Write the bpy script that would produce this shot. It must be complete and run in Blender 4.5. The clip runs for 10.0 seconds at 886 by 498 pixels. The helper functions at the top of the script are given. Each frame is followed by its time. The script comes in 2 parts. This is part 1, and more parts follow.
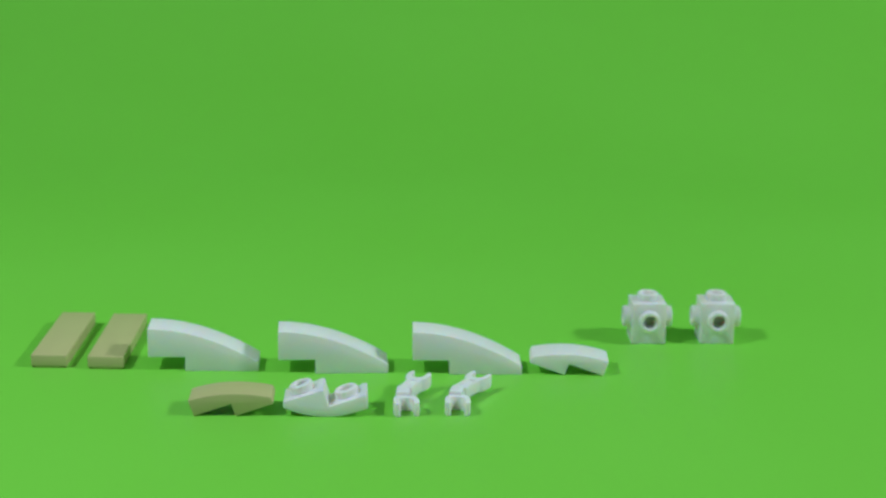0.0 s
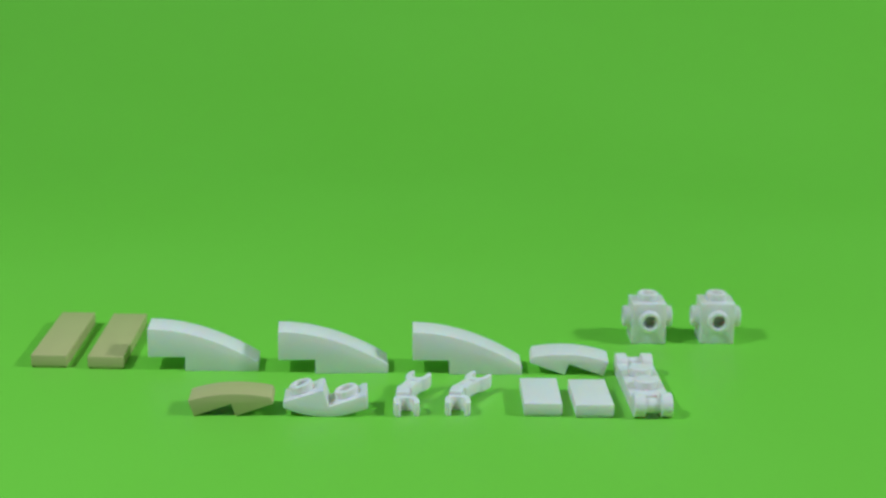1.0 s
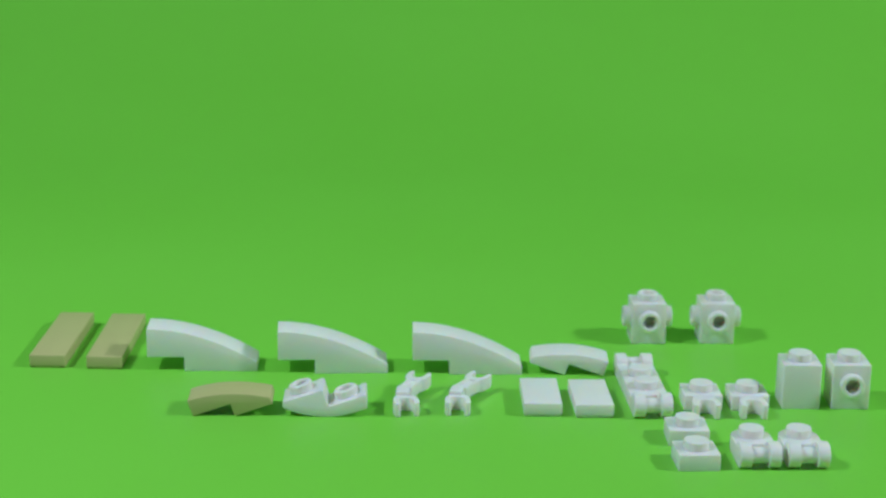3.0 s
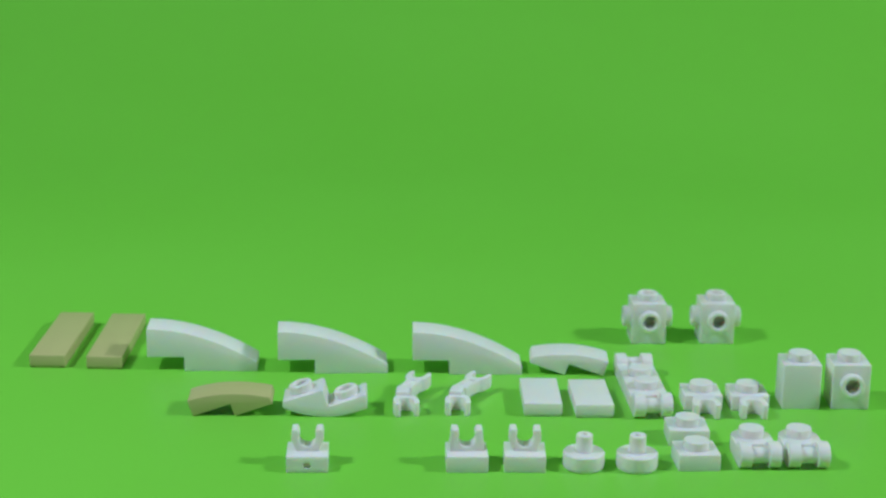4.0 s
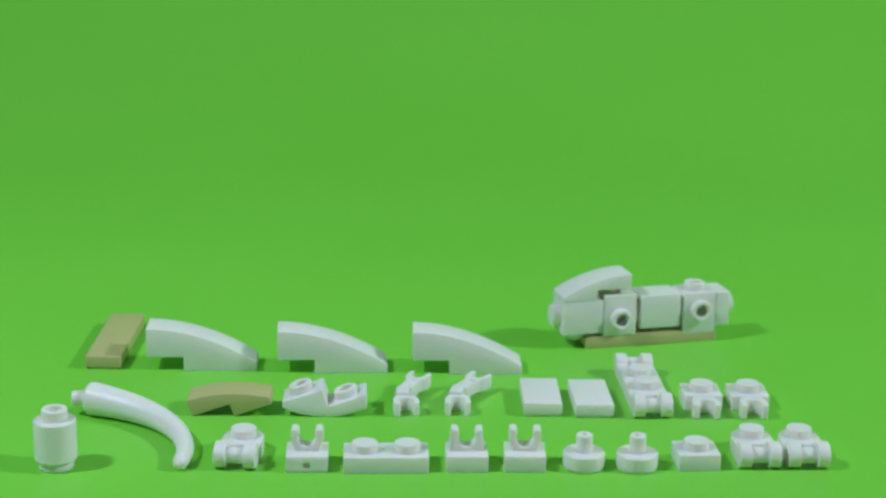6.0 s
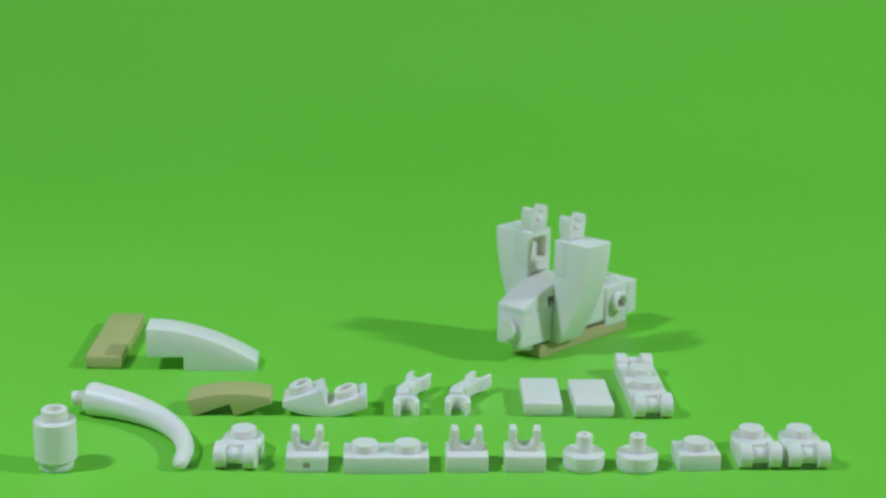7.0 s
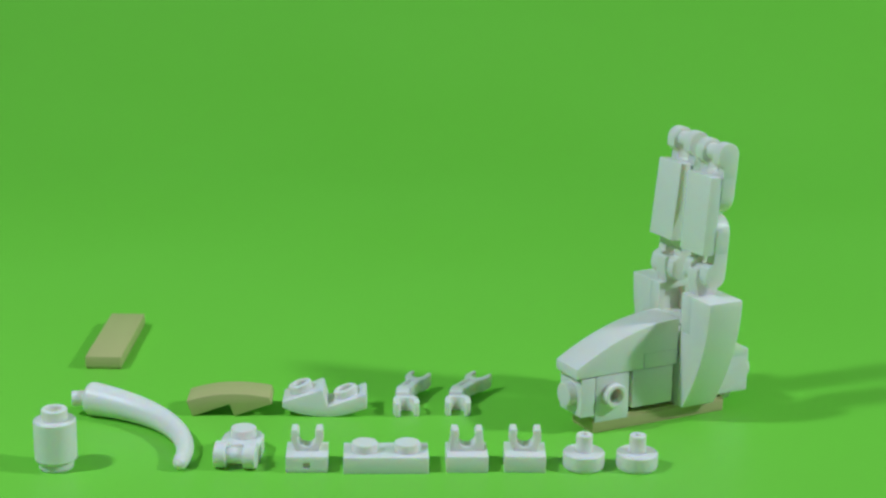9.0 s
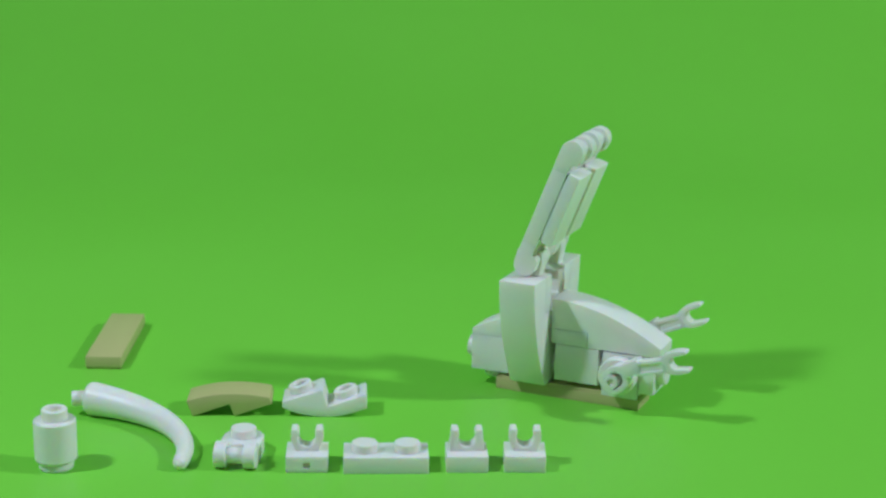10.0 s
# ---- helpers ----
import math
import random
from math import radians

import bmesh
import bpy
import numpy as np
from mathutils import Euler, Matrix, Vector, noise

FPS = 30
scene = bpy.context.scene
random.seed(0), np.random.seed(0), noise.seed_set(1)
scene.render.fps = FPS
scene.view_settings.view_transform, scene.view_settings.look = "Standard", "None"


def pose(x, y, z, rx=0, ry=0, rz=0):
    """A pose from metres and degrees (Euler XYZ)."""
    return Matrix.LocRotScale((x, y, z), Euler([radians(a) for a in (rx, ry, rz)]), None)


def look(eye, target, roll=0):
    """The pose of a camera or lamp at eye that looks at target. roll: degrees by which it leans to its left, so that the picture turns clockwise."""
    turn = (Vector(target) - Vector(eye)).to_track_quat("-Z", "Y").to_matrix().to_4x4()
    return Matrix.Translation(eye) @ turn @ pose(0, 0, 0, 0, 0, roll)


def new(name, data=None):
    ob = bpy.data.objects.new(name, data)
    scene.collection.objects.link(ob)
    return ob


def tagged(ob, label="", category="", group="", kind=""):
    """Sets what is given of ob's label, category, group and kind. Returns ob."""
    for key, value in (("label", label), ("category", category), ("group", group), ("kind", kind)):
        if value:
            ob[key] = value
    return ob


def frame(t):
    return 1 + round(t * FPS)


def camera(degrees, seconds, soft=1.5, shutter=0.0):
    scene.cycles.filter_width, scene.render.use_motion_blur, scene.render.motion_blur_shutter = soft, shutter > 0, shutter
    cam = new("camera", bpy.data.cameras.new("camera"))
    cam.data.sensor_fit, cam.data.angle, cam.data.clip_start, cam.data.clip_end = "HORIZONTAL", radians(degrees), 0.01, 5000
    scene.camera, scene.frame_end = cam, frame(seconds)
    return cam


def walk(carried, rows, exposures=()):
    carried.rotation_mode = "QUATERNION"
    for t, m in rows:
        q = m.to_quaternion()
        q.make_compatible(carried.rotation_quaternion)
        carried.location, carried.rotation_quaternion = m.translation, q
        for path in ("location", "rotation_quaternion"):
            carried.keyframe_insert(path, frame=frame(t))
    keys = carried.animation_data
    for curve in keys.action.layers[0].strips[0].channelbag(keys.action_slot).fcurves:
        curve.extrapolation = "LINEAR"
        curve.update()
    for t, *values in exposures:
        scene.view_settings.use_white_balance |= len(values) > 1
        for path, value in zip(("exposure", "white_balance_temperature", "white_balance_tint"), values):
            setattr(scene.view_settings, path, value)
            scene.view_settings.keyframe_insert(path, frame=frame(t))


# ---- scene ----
cam = camera(28.477, 10.0, soft=2.5)
# the lens is focused on the front rows, so the far pieces are a little soft
cam.data.dof.use_dof = True
cam.data.dof.focus_distance = 0.345
cam.data.dof.aperture_fstop = 25
EYE = (0, 0, 0.12542)
TILT = radians(15.1003)
STILL = look(EYE, (0, math.cos(TILT), 0.12542 - math.sin(TILT)), 0.91)
walk(cam, [(0, STILL), (10, STILL)])

# ---- light: two studio lamps at the sides, and the dim room ----
world = bpy.data.worlds.new("room_light")
scene.world = world
world.use_nodes = True
wn, wl = world.node_tree.nodes, world.node_tree.links
# a pale ceiling over dim walls
way = wn.new("ShaderNodeTexCoord")
split = wn.new("ShaderNodeSeparateXYZ")
rise = wn.new("ShaderNodeMapRange")
rise.inputs["From Min"].default_value, rise.inputs["From Max"].default_value = -0.1, 1.0
rise.inputs["To Min"].default_value, rise.inputs["To Max"].default_value = 0.012, 0.255
wl.new(way.outputs["Generated"], split.inputs[0])
wl.new(split.outputs["Z"], rise.inputs["Value"])
wl.new(rise.outputs["Result"], wn["Background"].inputs[1])
wn["Background"].inputs[0].default_value = (0.654, 0.814, 1.09, 1)
scene.view_settings.exposure = 0.03


def studio_lamp(name, way, far, size, watts, colour):
    lamp = bpy.data.lights.new(name, "AREA")
    lamp.shape, lamp.size, lamp.energy, lamp.color = "DISK", size, watts, colour
    ob = new(name, lamp)
    aim = Vector((0.030, 0.350, 0.01))
    ob.matrix_world = look(aim + Vector(way).normalized() * far, aim)
    return ob


studio_lamp("lamp_east", (0.78, -0.152, 0.60), 1.15, 0.097, 7.2, (0.760, 0.857, 1.10))
studio_lamp("lamp_west", (-0.68, -0.30, 0.78), 0.64, 0.055, 2.0, (0.736, 0.857, 1.12))


# ---- materials ----
def plastic(name, colour, rough, grain=0.02, thin=0.0):
    m = bpy.data.materials.new(name)
    m.use_nodes = True
    n, l = m.node_tree.nodes, m.node_tree.links
    b = n["Principled BSDF"]
    geo = n.new("ShaderNodeTexCoord")
    info = n.new("ShaderNodeObjectInfo")
    big = n.new("ShaderNodeTexNoise")
    big.inputs["Scale"].default_value, big.inputs["Detail"].default_value = 160, 4
    fine = n.new("ShaderNodeTexNoise")
    fine.inputs["Scale"].default_value, fine.inputs["Detail"].default_value = 1500, 3
    l.new(geo.outputs["Object"], big.inputs["Vector"])
    l.new(geo.outputs["Object"], fine.inputs["Vector"])
    mix = n.new("ShaderNodeMix")
    mix.data_type = "RGBA"
    mix.inputs["A"].default_value = (*[c * (1 - grain * 2) for c in colour], 1)
    mix.inputs["B"].default_value = (*[min(c * (1 + grain), 0.9) for c in colour], 1)
    l.new(big.outputs["Fac"], mix.inputs["Factor"])
    l.new(mix.outputs["Result"], b.inputs["Base Color"])
    ramp = n.new("ShaderNodeMapRange")
    ramp.inputs["To Min"].default_value, ramp.inputs["To Max"].default_value = rough - 0.07, rough + 0.1
    l.new(big.outputs["Fac"], ramp.inputs["Value"])
    l.new(ramp.outputs["Result"], b.inputs["Roughness"])
    bump = n.new("ShaderNodeBump")
    bump.inputs["Strength"].default_value, bump.inputs["Distance"].default_value = 0.06, 0.0001
    l.new(fine.outputs["Fac"], bump.inputs["Height"])
    l.new(bump.outputs["Normal"], b.inputs["Normal"])
    b.inputs["Subsurface Weight"].default_value = thin
    b.inputs["Subsurface Scale"].default_value = 0.0025
    b.inputs["Subsurface Radius"].default_value = (1.0, 0.6, 0.3)
    return m


WHITE = plastic("white_plastic", (0.84, 0.815, 0.71), 0.39, 0.015, 0.4)
TAN = plastic("dark_tan_plastic", (0.532, 0.491, 0.199), 0.40, 0.03)


def green_sheet():
    m = bpy.data.materials.new("green_sheet")
    m.use_nodes = True
    n, l = m.node_tree.nodes, m.node_tree.links
    b = n["Principled BSDF"]
    geo = n.new("ShaderNodeTexCoord")
    wide = n.new("ShaderNodeTexNoise")
    wide.inputs["Scale"].default_value, wide.inputs["Detail"].default_value = 9, 3
    fine = n.new("ShaderNodeTexNoise")
    fine.inputs["Scale"].default_value, fine.inputs["Detail"].default_value = 900, 4
    l.new(geo.outputs["Object"], wide.inputs["Vector"])
    l.new(geo.outputs["Object"], fine.inputs["Vector"])
    mix = n.new("ShaderNodeMix")
    mix.data_type = "RGBA"
    mix.inputs["A"].default_value = (0.180, 0.618, 0.0447, 1)
    mix.inputs["B"].default_value = (0.205, 0.670, 0.0583, 1)
    l.new(wide.outputs["Fac"], mix.inputs["Factor"])
    l.new(mix.outputs["Result"], b.inputs["Base Color"])
    ramp = n.new("ShaderNodeMapRange")
    ramp.inputs["To Min"].default_value, ramp.inputs["To Max"].default_value = 0.36, 0.50
    l.new(wide.outputs["Fac"], ramp.inputs["Value"])
    l.new(ramp.outputs["Result"], b.inputs["Roughness"])
    bump = n.new("ShaderNodeBump")
    bump.inputs["Strength"].default_value, bump.inputs["Distance"].default_value = 0.05, 0.0002
    l.new(fine.outputs["Fac"], bump.inputs["Height"])
    l.new(bump.outputs["Normal"], b.inputs["Normal"])
    return m


GREEN = green_sheet()

# ---- mesh tools; shapes are drawn in millimetres ----
MM = 0.001


def link(name, bm, material, smooth=True):
    bmesh.ops.recalc_face_normals(bm, faces=bm.faces)
    bmesh.ops.scale(bm, vec=(MM, MM, MM), verts=bm.verts)
    me = bpy.data.meshes.new(name)
    bm.to_mesh(me)
    bm.free()
    me.materials.append(material)
    if smooth:
        me.polygons.foreach_set("use_smooth", [True] * len(me.polygons))
        me.set_sharp_from_angle(angle=radians(19))
    return new(name, me)


def part(name, bm, material, parent, label=""):
    ob = link(name, bm, material)
    ob.parent = parent
    return tagged(ob, label)


def thing(name, label, category, group=""):
    ob = new(name)
    ob.empty_display_size = 0.004
    return tagged(ob, label, category, group)


def join(*meshes):
    """One bmesh out of several."""
    whole = bmesh.new()
    for bm in meshes:
        me = bpy.data.meshes.new("piece")
        bm.to_mesh(me)
        bm.free()
        whole.from_mesh(me)
        bpy.data.meshes.remove(me)
    return whole


def moved(bm, m):
    bmesh.ops.transform(bm, matrix=m, verts=bm.verts)
    return bm


def hollow(bm, way, lip, depth, at=None):
    """Sinks a pocket into the face that looks along way."""
    way = Vector(way)
    faces = [f for f in bm.faces if f.normal.dot(way) > 0.99 and (at is None or abs(f.calc_center_median().dot(way) - at) < 0.05)]
    for f in faces:
        bmesh.ops.inset_region(bm, faces=[f], thickness=lip, use_even_offset=True)
        out = bmesh.ops.extrude_discrete_faces(bm, faces=[f])
        bmesh.ops.translate(bm, vec=-way * depth, verts=out["faces"][0].verts)


def ease(bm, size, sharp=30):
    """Rounds the outer edges a little."""
    edges = [e for e in bm.edges if len(e.link_faces) == 2 and e.is_convex and e.calc_face_angle(0) > radians(sharp)]
    bmesh.ops.bevel(bm, geom=edges, offset=size, segments=2, profile=0.6, affect="EDGES", clamp_overlap=True)
    return bm


def block(x, y, z, bevel=0.15, pocket=0.0):
    """A box x by y, from z[0] to z[1], with a pocket from below."""
    bm = bmesh.new()
    bmesh.ops.create_cube(bm, size=1)
    bmesh.ops.scale(bm, vec=(x, y, z[1] - z[0]), verts=bm.verts)
    bmesh.ops.translate(bm, vec=(0, 0, (z[0] + z[1]) / 2), verts=bm.verts)
    bm.normal_update()
    if pocket:
        hollow(bm, (0, 0, -1), 1.45, pocket)
        bm.normal_update()
    return ease(bm, bevel) if bevel else bm


def prism(outline, y0, y1, bevel=0.2, sharp=30):
    """An outline of (x, z) pushed from y0 to y1."""
    bm = bmesh.new()
    a = [bm.verts.new((x, y0, z)) for x, z in outline]
    b = [bm.verts.new((x, y1, z)) for x, z in outline]
    bm.faces.new(a)
    bm.faces.new(b[::-1])
    for i in range(len(a)):
        j = (i + 1) % len(a)
        bm.faces.new((a[j], a[i], b[i], b[j]))
    bmesh.ops.recalc_face_normals(bm, faces=bm.faces)
    bm.normal_update()
    return ease(bm, bevel, sharp) if bevel else bm


def lathe(profile, steps=36):
    """A profile of (radius, z) turned round the z axis; it is closed where the radius is 0."""
    bm = bmesh.new()
    rings = []
    for r, z in profile:
        if r == 0:
            rings.append([bm.verts.new((0, 0, z))])
        else:
            rings.append([bm.verts.new((r * math.cos(a), r * math.sin(a), z)) for a in np.linspace(0, 2 * math.pi, steps, endpoint=False)])
    for p, q in zip(rings, rings[1:]):
        for i in range(steps):
            j = (i + 1) % steps
            if len(p) == 1 and len(q) > 1:
                bm.faces.new((p[0], q[i], q[j]))
            elif len(q) == 1 and len(p) > 1:
                bm.faces.new((p[i], p[j], q[0]))
            elif len(p) > 1:
                bm.faces.new((p[i], p[j], q[j], q[i]))
    return bm


def stud(x=0, y=0, z=0, hole=False, r=2.43, high=1.75):
    e = 0.22
    if hole:
        rim = [(1.55, -1.5), (1.55, high - e), (1.55 + e * 0.6, high), (r - e, high), (r, high - e), (r, -0.3)]
        bm = lathe([(0, -1.5)] + rim)
    else:
        bm = lathe([(r, -0.3), (r, high - e), (r - e * 0.3, high - e * 0.3), (r - e, high), (0, high)])
    return moved(bm, pose(x, y, z))


def ring_wall(points, hole_r, depth, steps):
    """A flat wall in the xy plane with a round blind hole; points runs round its rim."""
    bm = bmesh.new()
    rim = [bm.verts.new((x, y, 0)) for x, y in points]
    if not hole_r:
        bm.faces.new(rim)
        return bm
    c = [(hole_r * math.cos(a), hole_r * math.sin(a)) for a in [math.atan2(y, x) for x, y in points]]
    top = [bm.verts.new((x, y, 0)) for x, y in c]
    low = [bm.verts.new((x, y, -depth)) for x, y in c]
    for i in range(steps):
        j = (i + 1) % steps
        bm.faces.new((rim[i], rim[j], top[j], top[i]))
        bm.faces.new((top[i], top[j], low[j], low[i]))
    bm.faces.new(low[::-1])
    return bm


def rim(w, z0, z1, n=6):
    """Points round a rectangle w wide, from z0 to z1."""
    out = []
    for k in range(n):
        out.append((-w / 2 + w * k / n, z0))
    for k in range(n):
        out.append((w / 2, z0 + (z1 - z0) * k / n))
    for k in range(n):
        out.append((w / 2 - w * k / n, z1))
    for k in range(n):
        out.append((-w / 2, z1 - (z1 - z0) * k / n))
    return out


def drilled_block(w, h, sides, level, depth=1.8, r=1.5):
    """A block w by w by h with blind round holes, at that level, in the sides named 0 (front), 1, 2, 3."""
    walls = []
    for k in range(4):
        wall = ring_wall(rim(w, -level, h - level), r if k in sides else 0, depth, 24)
        walls.append(moved(wall, pose(0, 0, level, 0, 0, 90 * k) @ pose(0, -w / 2, 0, 90)))
    walls.append(moved(ring_wall(rim(w, -w / 2, w / 2), 0, 0, 24), pose(0, 0, h)))
    walls.append(moved(ring_wall(rim(w, -w / 2, w / 2), 1.3, 2.5, 24), pose(0, 0, 0, 180)))
    bm = join(*walls)
    bmesh.ops.remove_doubles(bm, verts=bm.verts, dist=0.01)
    bmesh.ops.recalc_face_normals(bm, faces=bm.faces)
    bm.normal_update()
    edges = [e for e in bm.edges if len(e.link_faces) == 2 and e.calc_face_angle(0) > radians(60)
             and all(max(abs(v.co.x), abs(v.co.y)) > w / 2 - 0.05 for v in e.verts)
             and not all(abs(math.hypot(v.co.x if abs(v.co.y) > w / 2 - 0.05 else v.co.y, v.co.z - level) - r) < 0.05 for v in e.verts)]
    bmesh.ops.bevel(bm, geom=edges, offset=0.15, segments=2, profile=0.6, affect="EDGES", clamp_overlap=True)
    return bm


def side_stud(k, w, level):
    """An open stud on side k of a drilled block."""
    tube = lathe([(1.5, -0.2), (1.5, 1.5), (1.65, 1.7), (2.25, 1.7), (2.45, 1.5), (2.45, -0.2)])
    return moved(tube, pose(0, 0, level, 0, 0, 90 * k) @ pose(0, -w / 2, 0, 90))


def u_clip(gap, wall, long, back, foot=1.0):
    """Outline of a clip that opens towards +z: a round seat with two prongs on a foot."""
    r, out = gap / 2, gap / 2 + wall
    side = [(out * foot, back), (out * (0.6 * foot + 0.45), back * 0.55), (out + 0.1, back * 0.1), (out + 0.05, long * 0.6), (out - 0.1, long), (r + 0.1, long), (r - 0.2, long * 0.5)]
    seat = [(r * math.cos(a), -r * math.sin(a)) for a in np.linspace(-0.25, math.pi + 0.25, 22)]
    return side + seat + [(-x, z) for x, z in reversed(side)]


# ---- the setting: one green sheet on the table that curves up behind ----
def backdrop():
    bm = bmesh.new()
    front, bend, radius, top = -1200.0, 550.0, 340.0, 1500.0
    line = [(y, 0.0) for y in np.linspace(front, bend, 14)]
    line += [(bend + radius * math.sin(a), radius - radius * math.cos(a)) for a in np.linspace(0.06, math.pi / 2, 24)]
    line += [(bend + radius, z) for z in np.linspace(radius + 60, top, 8)]
    xs = np.linspace(-1100, 1100, 23)
    rows = [[bm.verts.new((x, y, z)) for x in xs] for y, z in line]
    for p, q in zip(rows, rows[1:]):
        for i in range(len(xs) - 1):
            bm.faces.new((p[i], p[i + 1], q[i + 1], q[i]))
    ob = link("backdrop", bm, GREEN)
    return tagged(ob, "seamless bright green sheet, slightly glossy, curving up behind the pieces", "backdrop", kind="structure")


backdrop()


# ---- the toy pieces, each drawn round the middle of its foot ----
def tile(long, material, label, group):
    bm = block(7.8, long, (0.45, 2.9), 0.2)
    bm.normal_update()
    ob = thing("flat_tile", label, "toy brick", group)
    part("slab", bm, material, ob)
    # the open underside: a rim with small posts between the sockets
    rims = []
    for x in (-3.2, 3.2):
        rims.append(moved(block(1.0, long - 0.5, (-0.25, 0.7), 0.1), pose(x, 0, 0)))
    for y in (-1, 1):
        rims.append(moved(block(7.4, 1.0, (-0.25, 0.7), 0.1), pose(0, y * (long / 2 - 0.75), 0)))
    part("foot_rim", moved(join(*rims), pose(0, 0, 0.25)), material, ob)
    n = round(long / 8) - 1
    for k in range(n):
        post = lathe([(0, 0.02), (1.2, 0.02), (1.55, 0.1), (1.55, 0.8)], 20)
        part("post", moved(post, pose(0, (k - (n - 1) / 2) * 8, 0)), material, ob)
    return ob


def curve_outline(long=23.8, high=9.6, low=2.0, step=8.0, up=3.2):
    pts = [(0, high)] + [(long * u, low + (high - low) * (1 - u ** 1.95)) for u in np.linspace(0.06, 1, 22)]
    pts += [(long, 0), (step, 0), (step, up), (0, up)]
    return [(x - long / 2, z) for x, z in pts]


def curved_slope(label, group):
    bm = prism(curve_outline(), -3.9, 3.9, 0)
    hollow(bm, (0, 0, -1), 1.5, 4.2, at=-3.2)
    hollow(bm, (0, 0, -1), 1.5, 1.3, at=0.0)
    bm.normal_update()
    ob = thing("curved_slope_brick", label, "toy brick", group)
    part("shell", ease(bm, 0.14, 35), WHITE, ob)
    return ob


BOW_REST = math.degrees(math.atan2(2.7, 7.8))


def bow(material, label, group):
    """A short curved slope with an undercut thick end; laid down, it leans on the thick end's edge and its step."""
    ob = thing("bow_slope_brick", label, "toy brick", group)
    top = [(8.1 - 16.1 * u, 6.15 - 4.7 * (1 - u) ** 2.0) for u in np.linspace(0, 1, 20)]
    outline = top + [(-8.0, 2.7), (0.0, 2.7), (0.0, 0.0), (8.1, 0.0)]
    bm = prism(outline, -3.88, 3.88, 0)
    hollow(bm, (0, 0, -1), 1.4, 1.0, at=-2.7)
    bm.normal_update()
    part("shell", ease(bm, 0.16, 25), material, ob)
    return ob


def bow_with_studs(label, group):
    """The bowed piece on its back, with a stud on each of its two slanting steps."""
    ob = thing("inverted_bow_brick", label, "toy brick", group)
    low = [(17.1 * u, 1.9 * (2 * u - 1) ** 2) for u in np.linspace(0, 1, 18)]
    up = [(16.9, 4.75), (9.2, 2.25), (8.2, 5.75), (0.0, 3.2)]
    bm = prism([(x - 8.8, z) for x, z in low + up], -3.9, 3.9, 0.22, 25)
    part("shell", bm, WHITE, ob)
    for x, z in ((-5.0, 4.35), (4.2, 3.35)):
        part("stud", moved(stud(0, 0, 0, True), pose(x, 0, z, 0, -17.5)), WHITE, ob)
    for x, z in ((-1.45, 5.5), (7.3, 4.5)):
        part("stop", moved(block(1.2, 7.5, (-0.6, 0.12), 0.1), pose(x, 0, z, 0, -17.5)), WHITE, ob)
    return ob


def cube(label, group):
    ob = thing("side_stud_brick", label, "toy brick", group)
    part("body", drilled_block(7.8, 9.6, (0, 1, 2, 3), 5.6), WHITE, ob)
    part("stud", stud(0, 0, 9.6, True), WHITE, ob)
    for k in range(4):
        part("side_stud", side_stud(k, 7.8, 5.6), WHITE, ob)
    return ob


def brick(open_stud, label, group):
    ob = thing("small_brick", label, "toy brick", group)
    if open_stud:
        part("body", drilled_block(7.8, 9.6, (0,), 5.4), WHITE, ob)
        part("side_stud", side_stud(0, 7.8, 5.4), WHITE, ob)
    else:
        part("body", block(7.8, 7.8, (0, 9.6), 0.15, 7.5), WHITE, ob)
    part("stud", stud(0, 0, 9.6), WHITE, ob)
    return ob


def plate(n, label, group):
    ob = thing("small_plate", label, "toy brick", group)
    part("slab", block(8 * n - 0.1, 7.79, (0, 3.2), 0.06, 2.0), WHITE, ob)
    for k in range(n):
        part("stud", stud((k - (n - 1) / 2) * 8, 0, 3.2), WHITE, ob)
    return ob


def clip_plate(label, group):
    """A plate with a stud and a clip that reaches forward."""
    ob = thing("clip_plate", label, "toy brick", group)
    part("slab", block(7.78, 7.96, (0, 3.2), 0.05, 1.9), WHITE, ob)
    part("stud", stud(0, 0, 3.2), WHITE, ob)
    bm = prism(u_clip(3.2, 1.15, 1.9, -3.6, 0.8), -1.55, 1.55, 0.18, 40)
    part("clip", moved(bm, pose(0, -7.4, 1.6, 90)), WHITE, ob)
    return ob


def clip_tile(mark, foot, label, group):
    """A smooth plate with a clip standing on it."""
    ob = thing("clip_tile", label, "toy brick", group)
    slab = drilled_block(7.8, 3.2, (0,), 1.5, 0.7, 0.75) if mark else block(7.8, 7.8, (0, 3.2), 0.14, 2.0)
    part("slab", slab, WHITE, ob)
    bm = prism(u_clip(3.3, 1.3, 1.75, -2.75, foot), -1.6, 1.6, 0.18, 40)
    part("clip", moved(bm, pose(0, 0.6, 5.7)), WHITE, ob)
    return ob


def handle(parent, y, back):
    """Two lugs and the bar between them, at y; back is the side on which the plate lies."""
    for x in (-2.76, 2.76):
        turn = [(-back * 2.4 * math.sin(t), 2.4 + 2.4 * math.cos(t)) for t in np.linspace(0, math.pi, 14)]
        pts = turn + [(back * 4.8, 0.0), (back * 4.8, 3.15), (back * 2.6, 3.25), (back * 2.35, 3.9), (back * 1.7, 4.6)]
        bm = prism(pts, -1.15, 1.15, 0.16, 40)
        part("lug", moved(bm, pose(x, y, 0, 0, 0, 90)), WHITE, parent)
    bar = lathe([(0, -3.4), (1.58, -3.4), (1.58, 3.4), (0, 3.4)], 24)
    part("bar", moved(bar, pose(0, y, 2.4, 0, 90)), WHITE, parent)


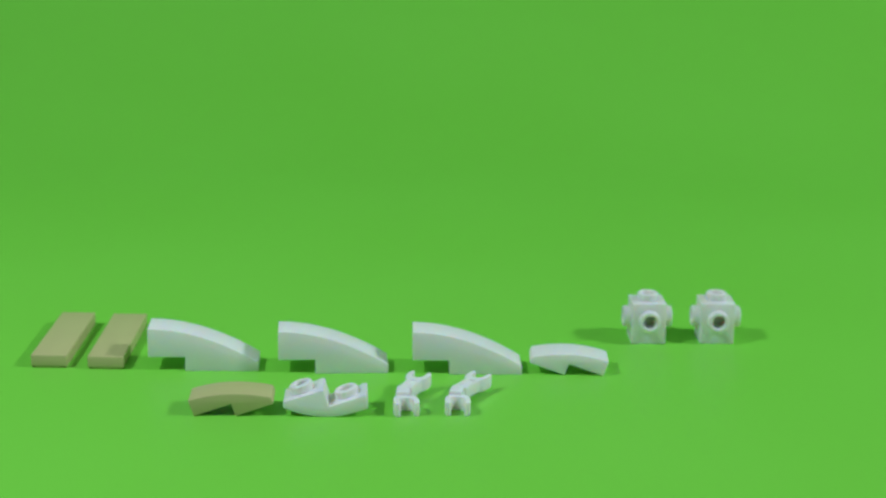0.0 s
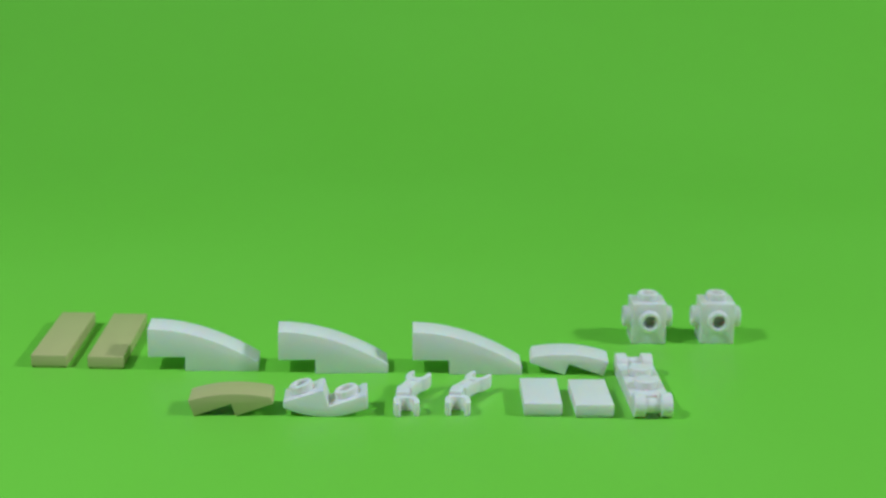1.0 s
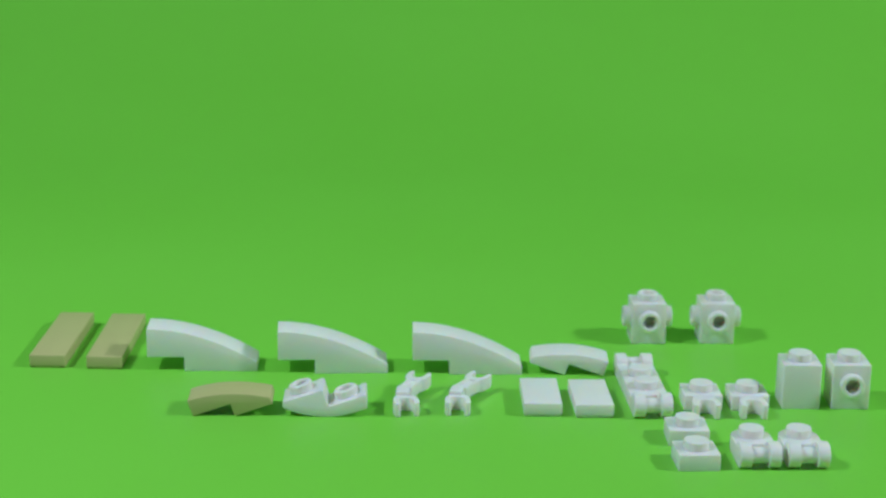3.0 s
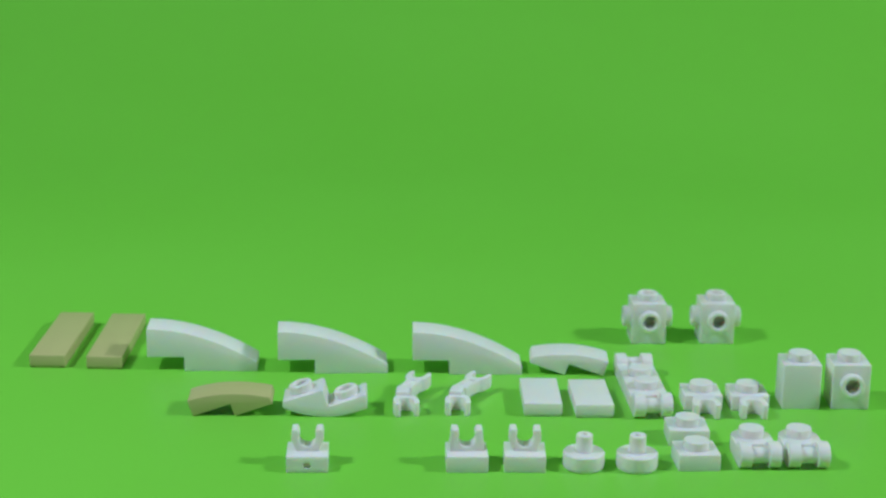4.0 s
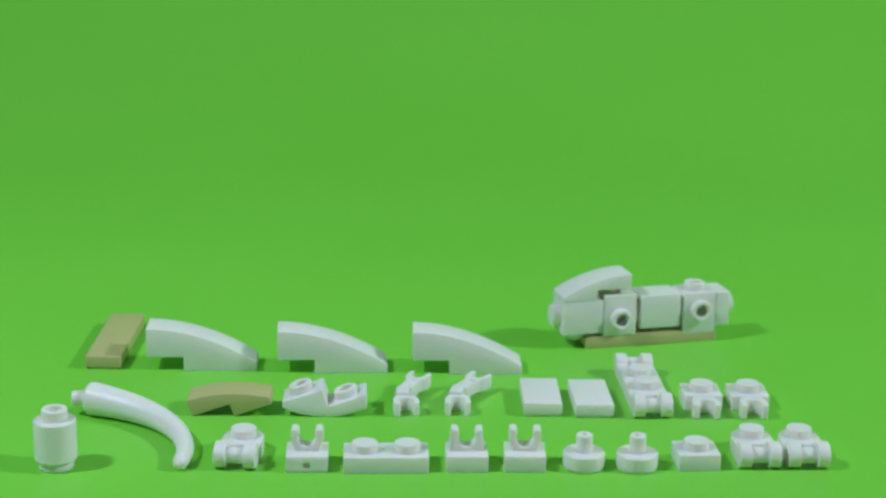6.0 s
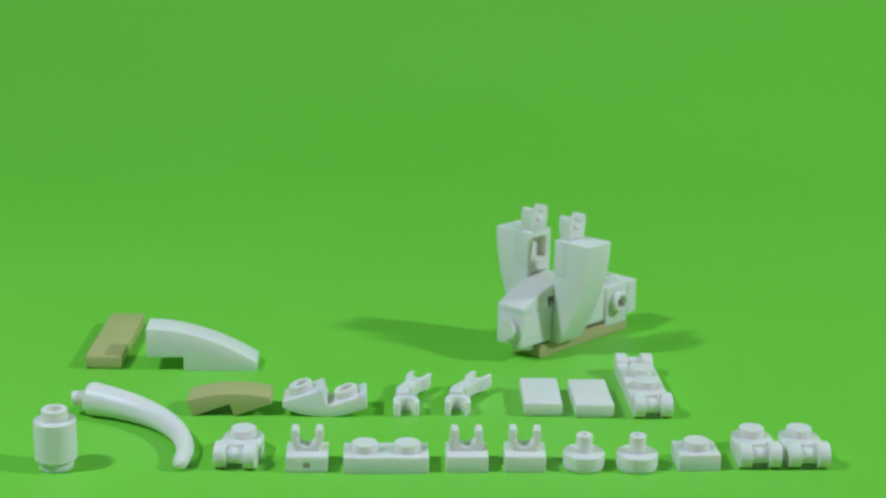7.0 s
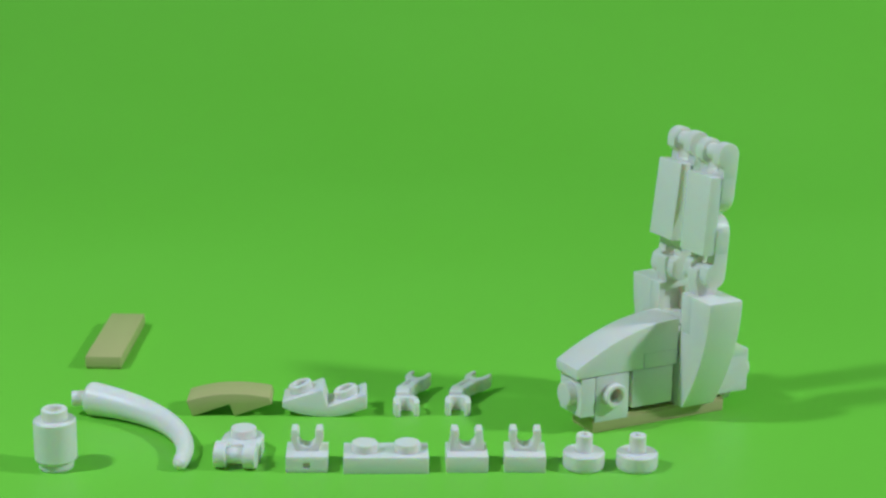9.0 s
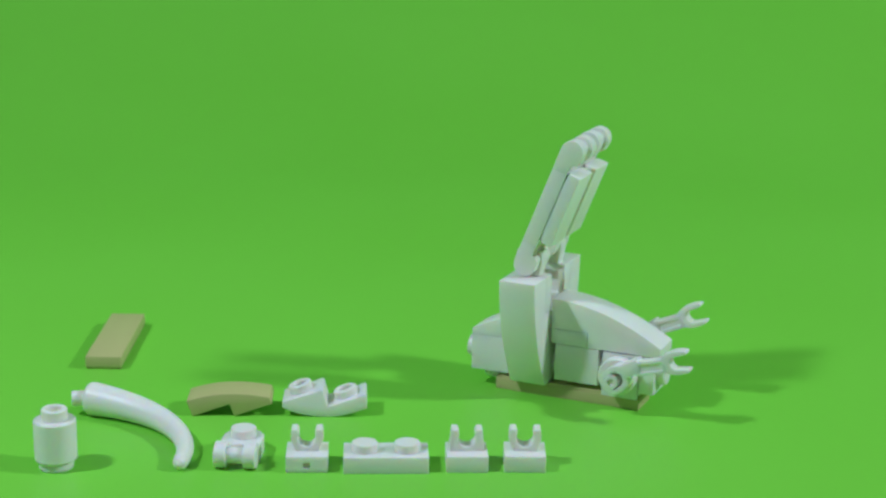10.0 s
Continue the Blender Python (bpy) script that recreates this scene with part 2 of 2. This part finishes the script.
def double_handle_plate(label, group):
    ob = thing("double_handle_plate", label, "toy brick", group)
    part("slab", block(7.8, 18.0, (0.01, 3.2), 0.12), WHITE, ob)
    for y in (-4, 4):
        part("stud", stud(0, y, 3.2), WHITE, ob)
    handle(ob, -13.0, 1)
    handle(ob, 13.0, -1)
    return ob


def round_handle_plate(label, group):
    ob = thing("round_handle_plate", label, "toy brick", group)
    pts = [(3.9 * math.cos(a), 3.9 * math.sin(a)) for a in np.linspace(0, math.pi, 20)] + [(-3.9, -4.6), (3.9, -4.6)]
    bm = prism(pts, 0, 3.2, 0.25, 40)
    part("slab", moved(bm, pose(0, 0, 3.2, -90)), WHITE, ob)
    part("stud", stud(0, 0, 3.2), WHITE, ob)
    handle(ob, -8.2, 1)
    return ob


def bar_disc(label, group):
    ob = thing("round_plate_with_bar", label, "toy brick", group)
    disc = lathe([(0, 0), (3.6, 0), (3.75, 0.12), (3.9, 0.5), (3.95, 0.9), (3.95, 2.95), (3.72, 3.2), (0, 3.2)])
    part("disc", disc, WHITE, ob)
    bar = lathe([(1.75, 3.0), (1.58, 3.5), (1.58, 6.4), (1.42, 6.6), (0.7, 6.6), (0.7, 6.1), (0, 6.1)], 24)
    part("bar", bar, WHITE, ob)
    return ob


def round_brick(label):
    ob = thing("round_brick", label, "toy brick")
    body = lathe([(0, 0), (3.0, 0), (3.2, 0.2), (3.2, 1.7), (3.75, 1.75), (3.95, 2.0), (3.95, 9.3), (3.7, 9.6), (0, 9.6)], 40)
    part("body", body, WHITE, ob)
    part("stud", stud(0, 0, 9.6, True, high=2.1), WHITE, ob)
    return ob


def horn(label):
    """A tapered horn that bends as it thins, lying on its side, with a round peg at its thick end."""
    ob = thing("curved_horn", label, "toy brick")
    bm = bmesh.new()
    n, steps, long = 80, 28, 41.5
    p, rings = Vector((0, 0)), []
    for k in range(n + 1):
        u = k / n
        r = 1.45 + 2.0 * (1 - u) ** 1.3
        head = radians(-15.5 - 87 * u ** 1.25)
        way = Vector((math.cos(head), math.sin(head)))
        side = Vector((-way.y, way.x))
        ends = 1.0
        if u > 0.955:
            ends = max(0.05, math.sqrt(max(0.0, 1 - ((u - 0.955) / 0.0455) ** 2)))
        if k < 2:
            ends = (0.88, 0.97)[k]
        rings.append([bm.verts.new((p.x + side.x * r * ends * math.cos(a), p.y + side.y * r * ends * math.cos(a), r + r * ends * math.sin(a)))
                      for a in np.linspace(0, 2 * math.pi, steps, endpoint=False)])
        p = p + way * (long / n)
    for a, b in zip(rings, rings[1:]):
        for i in range(steps):
            j = (i + 1) % steps
            bm.faces.new((a[i], a[j], b[j], b[i]))
    bm.faces.new(rings[0])
    bm.faces.new(rings[-1][::-1])
    part("tusk", bm, WHITE, ob)
    peg = lathe([(0, -1), (1.6, -1), (1.6, 3.3), (1.45, 3.5), (0, 3.5)], 24)
    part("peg", moved(peg, pose(0, 0, 3.45, 0, -90) @ pose(0, 0, 0, 12)), WHITE, ob)
    return ob


def robot_arm(label, group):
    """A short arm: a clip on legs at one end, a slanting shank, and a claw at the other end."""
    ob = thing("claw_arm", label, "toy brick", group)
    seat = [(1.55 * math.cos(a), 0.5 - 1.55 * math.sin(a)) for a in np.linspace(0.15, math.pi - 0.15, 16)]
    prong = [(1.0, -2.5), (1.9, -2.1), (2.5, -1.0), (2.65, 0.3), (2.6, 1.6), (2.4, 2.6), (1.75, 2.75), (1.3, 2.3), (1.5, 1.2)]
    clip = prism(prong + seat + [(-x, z) for x, z in reversed(prong)], -1.5, 1.5, 0.25, 40)
    part("clip", moved(clip, pose(0, 1.2, 1.5, 0, 0, 180) @ pose(0, 0, 0, -90)), WHITE, ob)
    knuckle = block(2.9, 4.2, (-3.4, 0.2), 0.6)
    part("knuckle", moved(knuckle, pose(-0.05, 5.2, 3.7, 0, 0, -12)), WHITE, ob)
    # the shank is hollowed on its upper side
    shank = block(3.0, 6.6, (-1.4, 1.3), 0)
    hollow(shank, (0, 0, 1), 0.85, 0.35)
    shank.normal_update()
    part("shank", moved(ease(shank, 0.35, 40), pose(1.9, 8.7, 2.5, -2, 0, -28)), WHITE, ob)
    finger = [(1.3, -2.6), (1.9, -2.0), (2.4, -0.9), (2.65, 0.5), (2.65, 1.9), (2.4, 3.2), (2.05, 3.5), (1.65, 3.3), (1.5, 2.0)]
    palm = [(1.4 * math.cos(a), 0.8 - 1.4 * math.sin(a)) for a in np.linspace(0.1, math.pi - 0.1, 16)]
    claw = prism(finger + palm + [(-x, z) for x, z in reversed(finger)], -1.5, 1.5, 0.4, 40)
    part("claw", moved(claw, pose(3.9, 13.3, 2.2, 0, 0, -28) @ Matrix.Scale(0.92, 4) @ pose(0, 0, 0, -90, 0, 0)), WHITE, ob)
    return ob


# ---- the pieces laid out on the sheet ----
def at(x, y, turn=0.0, dx=0.0, dy=0.0):
    """A spot on the sheet in millimetres: a corner at x, y, and from there to the piece's middle."""
    a = radians(turn)
    return pose((x + dx * math.cos(a) - dy * math.sin(a)) * MM, (y + dx * math.sin(a) + dy * math.cos(a)) * MM, 0, 0, 0, turn)


def mm(x, y, z, rx=0, ry=0, rz=0):
    return pose(x * MM, y * MM, z * MM, rx, ry, rz)


def axes(x, y, z, origin):
    m = Matrix.Identity(4)
    for i, v in enumerate((x, y, z)):
        for j in range(3):
            m[j][i] = v[j]
    m.translation = Vector(origin) * MM
    return m


PIECES = {}


def lay(key, ob, spot, comes=0.0):
    PIECES[key] = (ob, spot, comes)
    ob.matrix_world = spot
    return ob


tan_label = "long smooth dark tan plastic tile lying flat"
lay("base", tile(31.8, TAN, tan_label, "long tan tiles"), at(-89.64, 360.09, -0.2, 3.9, 15.9))
lay("tan_tile", tile(31.8, TAN, tan_label, "long tan tiles"), at(-77.18, 359.72, 0.3, 3.9, 15.9))
slope_label = "white plastic curved slope brick with an undercut thick end"
lay("slope_a", curved_slope(slope_label, "curved slopes"), at(-63.79, 359.08, 2.7, 11.9, 3.9))
lay("slope_b", curved_slope(slope_label, "curved slopes"), at(-35.37, 358.47, 4.2, 11.9, 3.9))
lay("slope_c", curved_slope(slope_label, "curved slopes"), at(-6.18, 359.64, 2.1, 11.9, 3.9))
lay("bow_white", bow(WHITE, "white plastic bow slope resting on its two feet", "bow slopes"), at(27.0, 364.5, 179) @ pose(0, 0, 0.00003, 0, -BOW_REST))
lay("bow_tan", bow(TAN, "dark tan plastic bow slope resting on its feet", "bow slopes"), at(-41.75, 336.1, 2.0) @ pose(0, 0, 0.00003, 0, -BOW_REST))
lay("bow_studs", bow_with_studs("white plastic inverted bow brick with two open studs", "bow slopes"), at(-31.7, 332.3, 2.0, 8.6, 3.9))
cube_label = "white plastic cube brick with open studs on its sides"
lay("head", cube(cube_label, "side stud bricks"), at(43.8, 383.39, 2.5, 3.9, 3.9))
lay("rump", cube(cube_label, "side stud bricks"), at(59.71, 384.39, 1.2, 3.9, 3.9))
arm_label = "white plastic arm with a clip and a claw"
lay("arm_a", robot_arm(arm_label, "claw arms"), at(-6.9, 334.7, 9))
lay("arm_b", robot_arm(arm_label, "claw arms"), at(3.5, 335.6, 0))
tile_label = "short smooth white plastic tile lying flat"
lay("tile_a", tile(15.8, WHITE, tile_label, "short white tiles"), at(17.02, 334.59, 1.3, 3.9, 7.9), 0.3)
lay("tile_b", tile(15.8, WHITE, tile_label, "short white tiles"), at(27.54, 334.2, 2.5, 3.9, 7.9), 0.3)
lay("ear", double_handle_plate("white plastic two-stud plate with bar handles at both ends", ""), at(42.6, 349.0, 3), 0.8)
clip_label = "white plastic plate with one stud and a clip in front"
lay("clip_a", clip_plate(clip_label, "clip plates"), at(54.2, 343.8, 1), 1.3)
lay("clip_b", clip_plate(clip_label, "clip plates"), at(63.9, 344.1, 1), 1.3)
lay("brick", brick(False, "plain white plastic one-stud brick", "small bricks"), at(70.86, 341.59, 0.4, 3.9, 3.9), 1.8)
lay("rear", brick(True, "white plastic one-stud brick with an open stud on one face", "small bricks"), at(81.13, 342.06, 0.2, 3.9, 3.9), 1.8)
handle_label = "round-ended white plastic plate with a bar handle and one stud"
lay("handle_a", round_handle_plate(handle_label, "handle plates"), at(60.3, 317.9, 2), 2.2)
lay("handle_b", round_handle_plate(handle_label, "handle plates"), at(69.6, 318.3, 2), 2.2)
plate_label = "white plastic one-stud plate"
lay("plate_a", plate(1, plate_label, "small plates"), at(45.1, 306.62, 3.9, 3.9, 3.9), 2.7)
lay("plate_b", plate(1, plate_label, "small plates"), at(44.8, 319.6, 1, 3.9, 3.9), 2.7)
disc_label = "white plastic round plate with an upright bar"
lay("disc_a", bar_disc(disc_label, "bar discs"), at(27.2, 308.4, 20), 3.2)
lay("disc_b", bar_disc(disc_label, "bar discs"), at(37.3, 308.5, 0), 3.2)
ctile_label = "white plastic tile with an upright open clip"
lay("clip_tile_c", clip_tile(False, 0.7, ctile_label, "clip tiles"), at(12.08, 304.86, -0.6, 3.9, 3.9), 3.6)
lay("clip_tile_b", clip_tile(False, 1.12, ctile_label, "clip tiles"), at(1.33, 304.11, 2.5, 3.9, 3.9), 3.6)
lay("clip_tile_a", clip_tile(True, 0.7, "white plastic tile with upright clip and small round hole", "clip tiles"), at(-28.56, 302.9, 2.5, 3.9, 3.9), 3.6)
lay("plate_two", plate(2, "white plastic plate with two studs", "small plates"), at(-17.8, 302.8, 2.7, 7.9, 3.9), 4.1)
lay("handle_c", round_handle_plate(handle_label, "handle plates"), at(-37.5, 313.5, -4), 4.1)
lay("round_brick", round_brick("white plastic round one-stud brick with an open stud"), at(-71.35, 304.1), 4.6)
lay("horn", horn("white plastic curved horn with a round peg, lying flat"), at(-70.75, 332.3), 4.6)

# ---- the model that is put together: its stand on the sheet, step by step (mm, degrees) ----
STANDS = [
    (5.1, 69.23, 404.83, 212.0), (5.6, 33.44, 377.15, 355.1), (6.0, 33.0, 379.0, 375.0), (6.5, 27.0, 380.52, 409.9),
    (7.0, 22.04, 371.95, 406.8), (7.5, 40.17, 370.14, 297.7), (7.9, 47.78, 360.82, 223.2), (8.4, 46.9, 363.9, 231.9),
    (8.9, 54.8, 347.4, 207.8), (9.4, 35.2, 359.9, 256.7), (9.9, 11.7, 352.0, 336.0),
]
# lean of the two ears at each step, degrees forward
LEANS = {7.5: (0, 0), 7.9: (-3, -9), 8.4: (-4, -4), 8.9: (-6, -3.8), 9.4: (-5, -8), 9.9: (21.2, 21)}

UP = Vector((0, 0, 1))
ARM = axes((0, 0, -1), (1, 0, 0), (0, -1, 0), (0, 0, 0)) @ mm(0, -1.2, -1.5)
EAR = axes((0, 1, 0), (0, 0, 1), (1, 0, 0), (0, 0, 0))


def ear_frame(side, t):
    """The frame of an ear: its plate stands up from the clip on that side and leans by the step's angle."""
    lean = LEANS[max(k for k in LEANS if k <= t)][side]
    y, hold = ((-1.9, 13.0), (9.4, 8.6))[side]
    high = 30.6 if side else 29.7
    splay = -3.5 if side and 9.3 < t < 9.8 else 2.4 if not side and t < 7.8 else 0
    return mm(8, y, high, splay, lean) @ EAR @ mm(0, hold, -2.4)


def still(m):
    return lambda t: m


BUILT = {
    "base": (5.1, still(mm(15.9, 3.9, 2.9, 180, 0, 90))),
    "head": (5.1, lambda t: mm(27.2, 4.5, 1.7, 0, 0, 2) if t < 5.3 else mm(26.6, 3.9, 1.8, 0, 0, 14) if t < 5.9 else mm(27.5, 3.9, 2.1)),
    "rump": (5.1, still(mm(8, 3.9, 12.4, 180))),
    "rear": (5.6, still(axes((0, -1, 0), (0, 0, 1), (-1, 0, 0), (3.9, 3.9, 7.5)))),
    "bow_white": (5.6, still(mm(2.4, 3.9, 11.1, 0, 0, 180))),
    "brick": (6.0, still(mm(13.1, 3.9, 7.9, 0, 90))),
    "plate_b": (6.0, still(mm(31.6, 3.9, 7.7, 0, 90))),
    "slope_b": (6.5, still(axes((0, 0, -1), (1, 0, 0), (0, -1, 0), (8, 0, 14.9)))),
    "slope_c": (6.5, still(axes((0, 0, -1), (-1, 0, 0), (0, 1, 0), (8, 7.8, 14.9)))),
    "clip_a": (7.0, still(axes((-1, 0, 0), (0, 0, -1), (0, -1, 0), (8, 0, 22.82)))),
    "clip_b": (7.0, still(axes((1, 0, 0), (0, 0, -1), (0, 1, 0), (8, 7.8, 22.82)))),
    "ear": (7.5, lambda t: ear_frame(0, t)),
    "handle_b": (7.5, lambda t: ear_frame(1, t)),
    "tile_a": (7.9, lambda t: ear_frame(0, t) @ mm(0, 0.9, 3.2)),
    "tile_b": (7.9, lambda t: ear_frame(1, t) @ mm(0, 4.9 if t < 8.3 else 4, 3.2)),
    "handle_a": (8.4, lambda t: ear_frame(1, t) @ mm(0, 8, 0, 0, 0, 180)),
    "plate_a": (8.9, still(mm(16.15, 3.9, 11.9))),
    "slope_a": (8.9, still(mm(24.1, 3.9, 11.9))),
    "disc_a": (9.4, still(mm(27.7, 0, 7.6, 90))),
    "disc_b": (9.4, still(mm(27.7, 7.8, 7.6, -90))),
    "arm_a": (9.9, still(mm(29.0, -4.9, 8.5, 0, -42) @ ARM)),
    "arm_b": (9.9, still(mm(27.9, 12.7, 11.2, 0, -51) @ ARM)),
}


def step_rows(places):
    """Rows for a thing that is set from place to place between two exposures; a big turn is shared over a few of them."""
    rows = [(0, places[0][1])]
    for (t0, a), (t1, b) in zip(places, places[1:]):
        if t1 <= 0:
            rows = [(0, b)]
            continue
        qa, qb = a.to_quaternion(), b.to_quaternion()
        angle = math.degrees(qa.rotation_difference(qb).angle)
        angle = min(angle, 360 - angle)
        n = 1 + int(angle // 75)
        for k in range(n + 1):
            f = k / n
            spot = a.translation.lerp(b.translation, f)
            rows.append((t1 - (n - k) / FPS, Matrix.LocRotScale(spot, qa.slerp(qb, f), None)))
    rows.append((10, places[-1][1]))
    return rows


def motions():
    for key, (ob, spot, comes) in PIECES.items():
        places = []
        if comes > 0:
            places.append((-1, Matrix.Translation((0, -0.15, 0)) @ spot))
        # the sheet is brushed twice, and what lies on its west side shifts a hair
        drift = max(0.0, -spot.translation.x) / 0.09
        shift = lambda mm_west: Matrix.Translation((-mm_west * MM * drift, 0, 0)) @ spot
        for t, west in ((0.0, -0.35), (2.2, 0.0), (5.1, 0.25)):
            if drift and t < 5.05 and comes < max(t, 0.01):
                places.append((t, shift(west)))
            elif t == 5.1 and drift and key != "base":
                places.append((t, shift(west)))
        if not drift or comes > 2.2:
            places.insert(1 if comes > 0 else 0, (comes, spot))
        if key in BUILT:
            start, fit = BUILT[key]
            for t, x, y, turn in STANDS:
                if t >= start - 0.01:
                    places.append((t, mm(x, y, 0, 0, 0, turn) @ fit(t)))
        walk(ob, step_rows(places))


motions()
